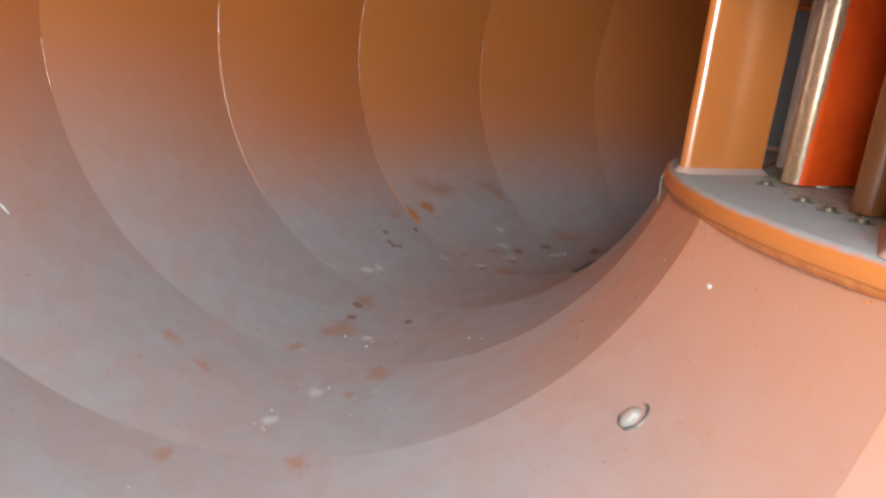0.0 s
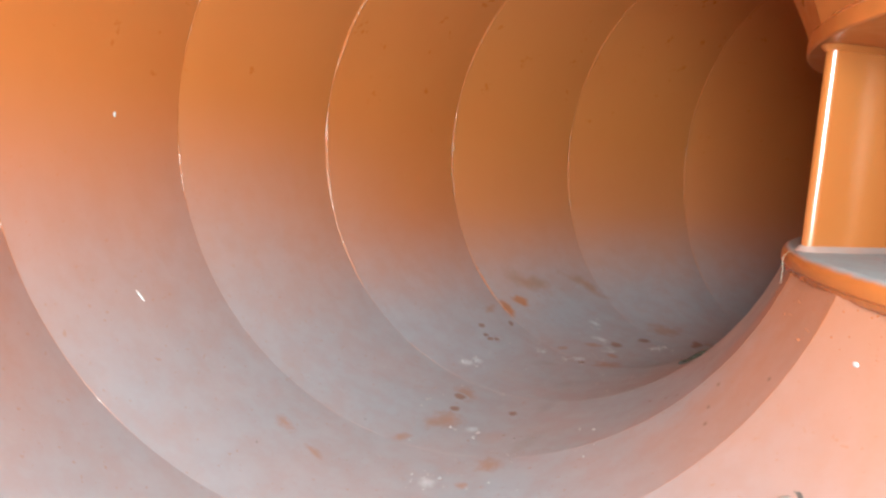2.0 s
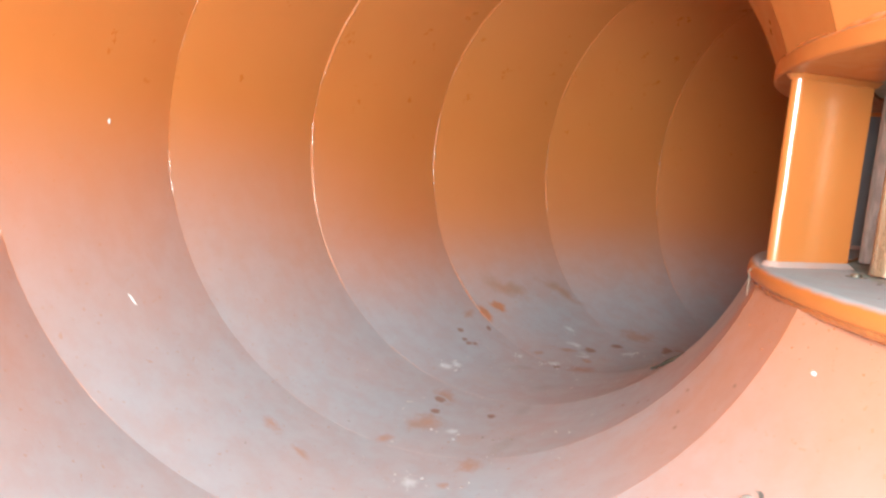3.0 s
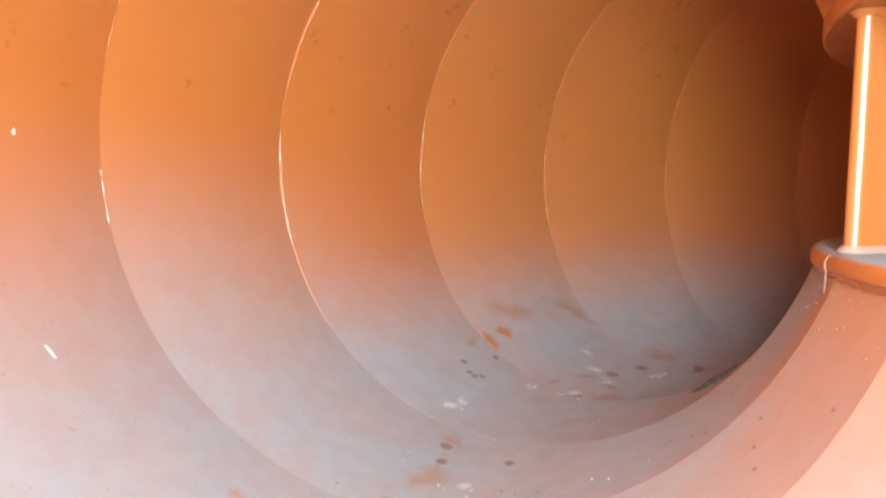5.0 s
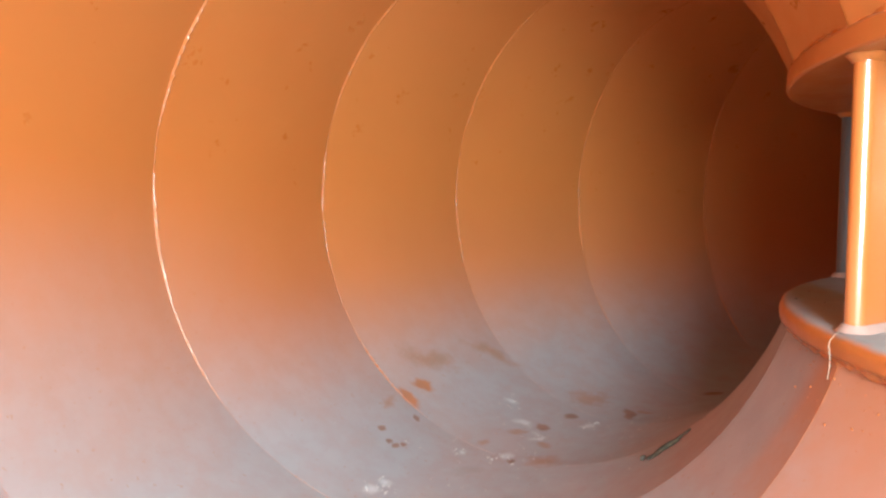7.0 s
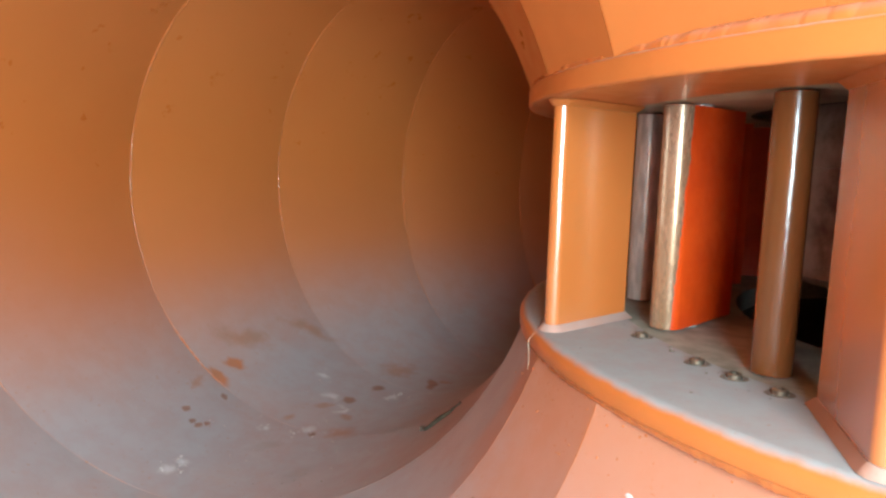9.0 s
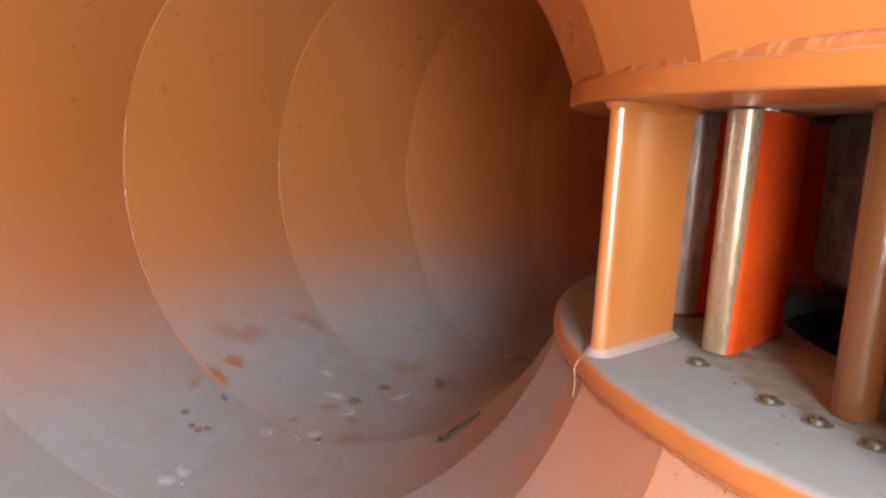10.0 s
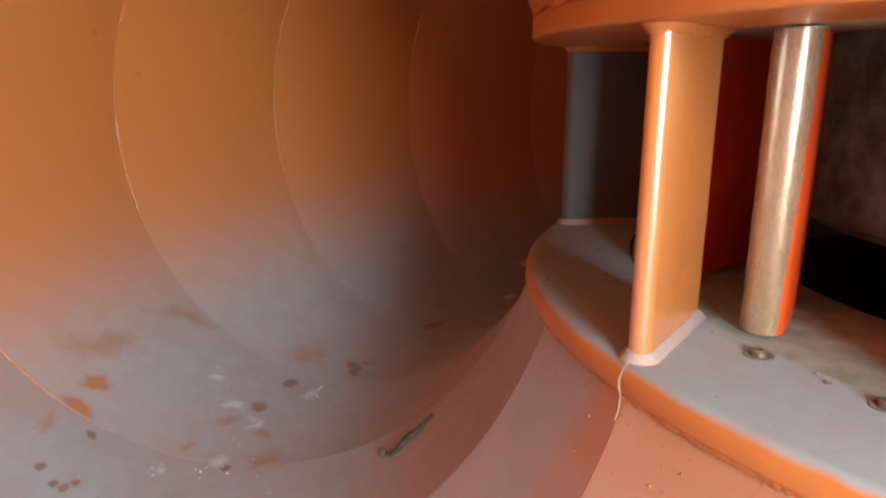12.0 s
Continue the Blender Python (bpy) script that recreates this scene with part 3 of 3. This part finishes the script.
for i, (d, a, l, w, t) in enumerate(wipes):
    patch("scuff_mark", d, a, l, w, t, M_WIPE, "reddish patch worn through the grey dust", i * 2.3)
damp = [(179.2, -97.5, 0.16, 0.10, 20), (187.9, -101.7, 0.12, 0.06, 10), (197.6, -104.0, 0.20, 0.08, 15), (175.0, -84.0, 0.16, 0.07, 30)]
for i, (d, a, l, w, t) in enumerate(damp):
    patch("damp_mark", d, a, l, w, t, M_DAMP, "grey damp blotch in the dust", 40 + i * 2.9)
swirls = [([(163.6, -76.6), (162.4, -79.4), (163.2, -83.6)], 0.06), ([(162.9, -83.0), (164.4, -88.2), (165.4, -84.6)], 0.045)]
for i, (p, w) in enumerate(swirls):
    stroke("residue_mark", p, w, M_RESIDUE, "pale dried swirl on the dusty casing floor", 70 + i * 1.7, 0.0009)
whites = [(182.8, -73.4, 0.07, 0.06, 30), (181.4, -74.0, 0.05, 0.05, -40), (160.2, -70.2, 0.07, 0.04, 60), (158.0, -91.8, 0.08, 0.06, 20),
          (205.8, -90.2, 0.06, 0.06, 0), (210.2, -86.0, 0.06, 0.04, 40), (170.2, -88.2, 0.07, 0.06, 0), (195.4, -91.4, 0.05, 0.05, 0),
          (172.3, -79.4, 0.04, 0.03, 0)]
for i, (d, a, l, w, t) in enumerate(whites):
    patch("residue_mark", d, a, l, w, t, M_RESIDUE, "pale dried splash on the dusty casing floor", 50 + i * 1.7, 0.0008)
stroke("stain_mark", [(149.7, -87.6), (151.6, -94.0), (154.0, -98.6)], 0.05, M_STAIN, "dark brown streak on the casing floor", 83, 0.0010)
stains = [(175.6, -62.2, 0.040, 0.030, 0), (176.4, -66.0, 0.034, 0.028, 0), (176.4, -67.8, 0.038, 0.030, 0), (175.7, -68.6, 0.030, 0.026, 0),
          (171.4, -64.5, 0.03, 0.045, 30), (157.0, -84.8, 0.075, 0.06, 20), (161.8, -84.2, 0.06, 0.07, 50), (190.4, -95.8, 0.045, 0.035, 0),
          (192.3, -84.0, 0.045, 0.04, 0), (189.6, -82.2, 0.05, 0.06, 30), (137.2, -93.2, 0.10, 0.06, 0), (170.9, -90.4, 0.04, 0.03, 10)]
for i, (d, a, l, w, t) in enumerate(stains):
    patch("stain_mark", d, a, l, w, t, M_STAIN, "small dark brown stain on the casing", 90 + i * 1.3, 0.0010)
specks = [(206.7, -138.5), (209.2, -137.0), (204.0, -141.5), (212.0, -148.0), (196.5, -131.0), (198.0, -133.5), (194.0, -127.0)]
for i, (d, a) in enumerate(specks):
    patch("stain_mark", d, a, 0.014, 0.012, 0, M_STAIN, "tiny dark speck on the slope under the ring", 130 + i * 1.3, 0.0010)


def lump(name, deg, a, size, mat, label, category, seed, stretch=(1, 1, 0.5), turn=0):
    """A small uneven crumb or chip that lies on the casing."""
    bm = bmesh.new()
    bmesh.ops.create_icosphere(bm, subdivisions=2, radius=size / 2)
    for v in bm.verts:
        v.co *= 1 + 0.45 * noise.noise(v.co * (2.2 / size) + Vector((seed, 0, 0)))
        v.co = Vector((v.co.x * stretch[0], v.co.y * stretch[1], v.co.z * stretch[2]))
    up = (chord_point(deg, radians(a), 0.05) - chord_point(deg, radians(a), 0.0)).normalized()
    m = Matrix.Translation(chord_point(deg, radians(a), size * stretch[2] * 0.3)) @ up.to_track_quat("Z", "Y").to_matrix().to_4x4() @ Matrix.Rotation(radians(turn), 4, "Z")
    bm.transform(m)
    return tagged(part(name, bm, mat, None), label, category)


lump("paint_chip", 207.7, -30.7, 0.012, M_SPLASH, "white paint chip stuck to the orange wall", "paint chip", 1.0, (0.45, 2.6, 0.3), 15)
lump("paint_chip", 206.3, 0.5, 0.010, M_SPLASH, "tiny white fleck on the orange wall", "paint chip", 2.0, (0.8, 1.3, 0.3))
lump("paint_chip", 220.2, -154.9, 0.011, M_SPLASH, "tiny white fleck under the stay ring", "paint chip", 3.0, (1.2, 0.7, 0.3))
lump("paint_chip", 123.1, -92.2, 0.05, M_SPLASH, "pale flake of debris on the far casing floor", "debris", 4.0, (1.3, 0.7, 0.3))
lump("paint_chip", 115.3, -70.6, 0.05, M_SPLASH, "pale flake of debris on the far casing floor", "debris", 6.0, (1.2, 0.6, 0.3))
lump("mud_crumb", 173.5, -122.5, 0.02, M_MUD, "dark crumb of dried mud on the casing", "mud", 5.0, (1.3, 0.8, 0.6))

# a twig on the slope under the ring
twig_a, twig_b = chord_point(174.9, radians(-124.0), 0.004), chord_point(172.5, radians(-133.0), 0.005)
verts, n = [], 14
for i in range(n + 1):
    t = i / n
    c = chord_point(174.9 - 2.4 * t, radians(-124.0 - 9.0 * t), 0.005) + Vector((noise.noise((t * 4, 1, 0)), noise.noise((t * 4, 2, 0)), 0)) * 0.004
    r = 0.0065 * (0.45 + math.sin(math.pi * min(0.97, t + 0.12)) * 0.8) * (1 + 0.3 * noise.noise((t * 9, 5, 0)))
    axis = (twig_b - twig_a).normalized()
    side = axis.cross(Vector((0, 0, 1))).normalized()
    for j in range(8):
        a = 2 * math.pi * j / 8
        verts.append(c + side * math.cos(a) * r + axis.cross(side) * math.sin(a) * r * 0.7)
tagged(mesh_part("twig", verts, sheet_faces(n + 1, 8, True) + [tuple(range(8))[::-1], tuple(range(8 * n, 8 * n + 8))], M_TWIG, None),
       "short dry dark twig lying on the casing's slope", "twig")

# a pale thread that hangs over the lip below a stay vane
verts, n = [], 24
for i in range(n + 1):
    t = i / n
    c = ring_point(RING_R - 0.012 + 0.030 * math.sin(min(1, t * 2.2) * math.pi / 2) - 0.006 * t, 200.6 + 1.2 * math.sin(t * 2.6), 0.004 - 0.07 * t ** 1.4)
    for j in range(6):
        a = 2 * math.pi * j / 6
        verts.append(c + Vector((math.cos(a), math.sin(a), 0)) * 0.0005)
tagged(mesh_part("thread", verts, sheet_faces(n + 1, 6, True), M_THREAD, None), "thin pale thread hanging over the ring's lip", "thread")

# the capped pressure tap in the skirt below the ring
tap_at = chord_point(223.3, radians(-137.0))
tap_up = (chord_point(223.3, radians(-137.0), 0.05) - tap_at).normalized()
tap = empty("pressure_tap", tap_at, label="dark round pressure tap with a pale plug in the casing", category="pressure tap")
tap.matrix_basis = Matrix.Translation(tap_at) @ tap_up.to_track_quat("Z", "Y").to_matrix().to_4x4()


def turned(profile, n=32):
    bm = bmesh.new()
    rows = [[bm.verts.new((r * math.cos(2 * math.pi * i / n), r * math.sin(2 * math.pi * i / n), z)) for i in range(n)] for r, z in profile]
    for a, b in zip(rows, rows[1:]):
        for j in range(n):
            bm.faces.new((a[j], a[(j + 1) % n], b[(j + 1) % n], b[j]))
    return bm


# the collar's grey stands in for the shadow crescent beside the plug
collar = part("collar", turned([(0.030, -0.002), (0.028, 0.001), (0.024, 0.0012), (0.021, 0.0), (0.017, -0.003), (0.0003, -0.003)]), M_COLLAR, tap, "grey collar with the plug's shadow put into its tone")
for v in collar.data.vertices:
    v.co.xy *= 1 + 0.16 * noise.noise(v.co * 45)
plug = part("plug", turned([(0.015, -0.004), (0.015, 0.004), (0.012, 0.008), (0.006, 0.010), (0.0003, 0.0105)]), M_PLUG, tap, "pale plug")
plug.scale = (0.85, 1.35, 1.0)
plug.location = (0.002, -0.006, 0)

# loose grit along the bottom
rng = random.Random(7)
verts, faces = [], []
for i in range(420):
    d, a = rng.uniform(146, 226), rng.gauss(-92, 17)
    if a < -140:
        continue
    c, r = chord_point(d, radians(a), 0.001), 0.0009 + 0.0024 * rng.random() ** 3
    k = len(verts)
    for j in range(5):
        t = 2 * math.pi * j / 5 + rng.random()
        verts.append(c + Vector((math.cos(t), math.sin(t), 0)) * r * rng.uniform(0.7, 1.3))
    verts.append(c + Vector((0, 0, r * rng.uniform(0.6, 1.1))))
    faces += [(k + j, k + (j + 1) % 5, k + 5) for j in range(5)]
tagged(mesh_part("grit", verts, faces, plain("grit", (0.6, 0.56, 0.52), (0.12, 0.08, 0.06), 0.5, 0.0, 3), None, smooth=False),
       "loose pale and brown grit on the casing floor", "grit", kind="stuff")

# small shiny crumbs of the dried splashes
rng = random.Random(58)
verts, faces = [], []
for d0, a0, l, w, t in whites:
    for i in range(8):
        d, a = d0 + rng.gauss(0, 0.9), a0 + rng.gauss(0, 1.6)
        c, r = chord_point(d, radians(a), 0.0008), 0.0012 + 0.0028 * rng.random() ** 2
        k = len(verts)
        for h, f in ((0.0, 1.0), (0.7, 0.8)):
            for j in range(6):
                th = 2 * math.pi * j / 6 + rng.random() * 0.5
                verts.append(c + Vector((math.cos(th) * r * f, math.sin(th) * r * f, r * h * rng.uniform(0.7, 1.2))))
        verts.append(c + Vector((0, 0, r)))
        faces += [(k + j, k + (j + 1) % 6, k + 6 + (j + 1) % 6, k + 6 + j) for j in range(6)]
        faces += [(k + 6 + j, k + 6 + (j + 1) % 6, k + 12) for j in range(6)]
tagged(mesh_part("splash_crumbs", verts, faces, plain("splash_crumb", (0.58, 0.57, 0.58), (0.36, 0.33, 0.32), 0.14, 0.0, 60), None, smooth=False),
       "small shiny pale crumbs beside dried splashes on the floor", "crumbs", kind="stuff")

# weld spatter under the lower ring's lip
rng = random.Random(21)
verts, faces = [], []
for i in range(170):
    d = rng.choice((rng.uniform(176, 240), rng.gauss(210, 9)))
    if not 170 < d < 239:
        continue
    lo = lip_angles(d)[0]
    c = chord_point(d, lo + rng.random() ** 2.2 * 0.15 + 0.02, 0.0004)
    up = (chord_point(d, lo + 0.1, 0.02) - chord_point(d, lo + 0.1, 0.0)).normalized()
    side = up.cross(Vector((0, 0, 1))).normalized()
    r = 0.0007 + 0.0016 * rng.random() ** 3
    k = len(verts)
    for h, f in ((0.0, 1.0), (0.6, 0.75)):
        for j in range(6):
            t = 2 * math.pi * j / 6
            verts.append(c + (side * math.cos(t) + up.cross(side) * math.sin(t)) * r * f + up * r * h)
    verts.append(c + up * r * 0.9)
    faces += [(k + j, k + (j + 1) % 6, k + 6 + (j + 1) % 6, k + 6 + j) for j in range(6)]
    faces += [(k + 6 + j, k + 6 + (j + 1) % 6, k + 12) for j in range(6)]
tagged(mesh_part("weld_spatter", verts, faces, M_WELD, None), "tiny painted beads of weld spatter under the ring's lip", "spatter", kind="stuff")

# crumbs of dirt on the lower ring
rng = random.Random(33)
verts, faces = [], []
for i in range(70):
    d, r0 = rng.uniform(150, 236), rng.choice((rng.uniform(0.80, 0.99), rng.gauss(0.815, 0.02)))
    if not 0.795 < r0 < 0.985:
        continue
    c, r = ring_point(r0, d, 0.0002), 0.0012 + 0.004 * rng.random() ** 4
    k = len(verts)
    for j in range(6):
        t = 2 * math.pi * j / 6 + rng.random() * 0.6
        verts.append(c + Vector((math.cos(t), math.sin(t), 0)) * r * rng.uniform(0.6, 1.5))
    verts.append(c + Vector((0, 0, r * rng.uniform(0.5, 0.9))))
    faces += [(k + j, k + (j + 1) % 6, k + 6) for j in range(6)]
tagged(mesh_part("dirt_crumbs", verts, faces, M_MUD, None, smooth=False), "dark crumbs of dirt on the dusty lower ring", "dirt", kind="stuff")
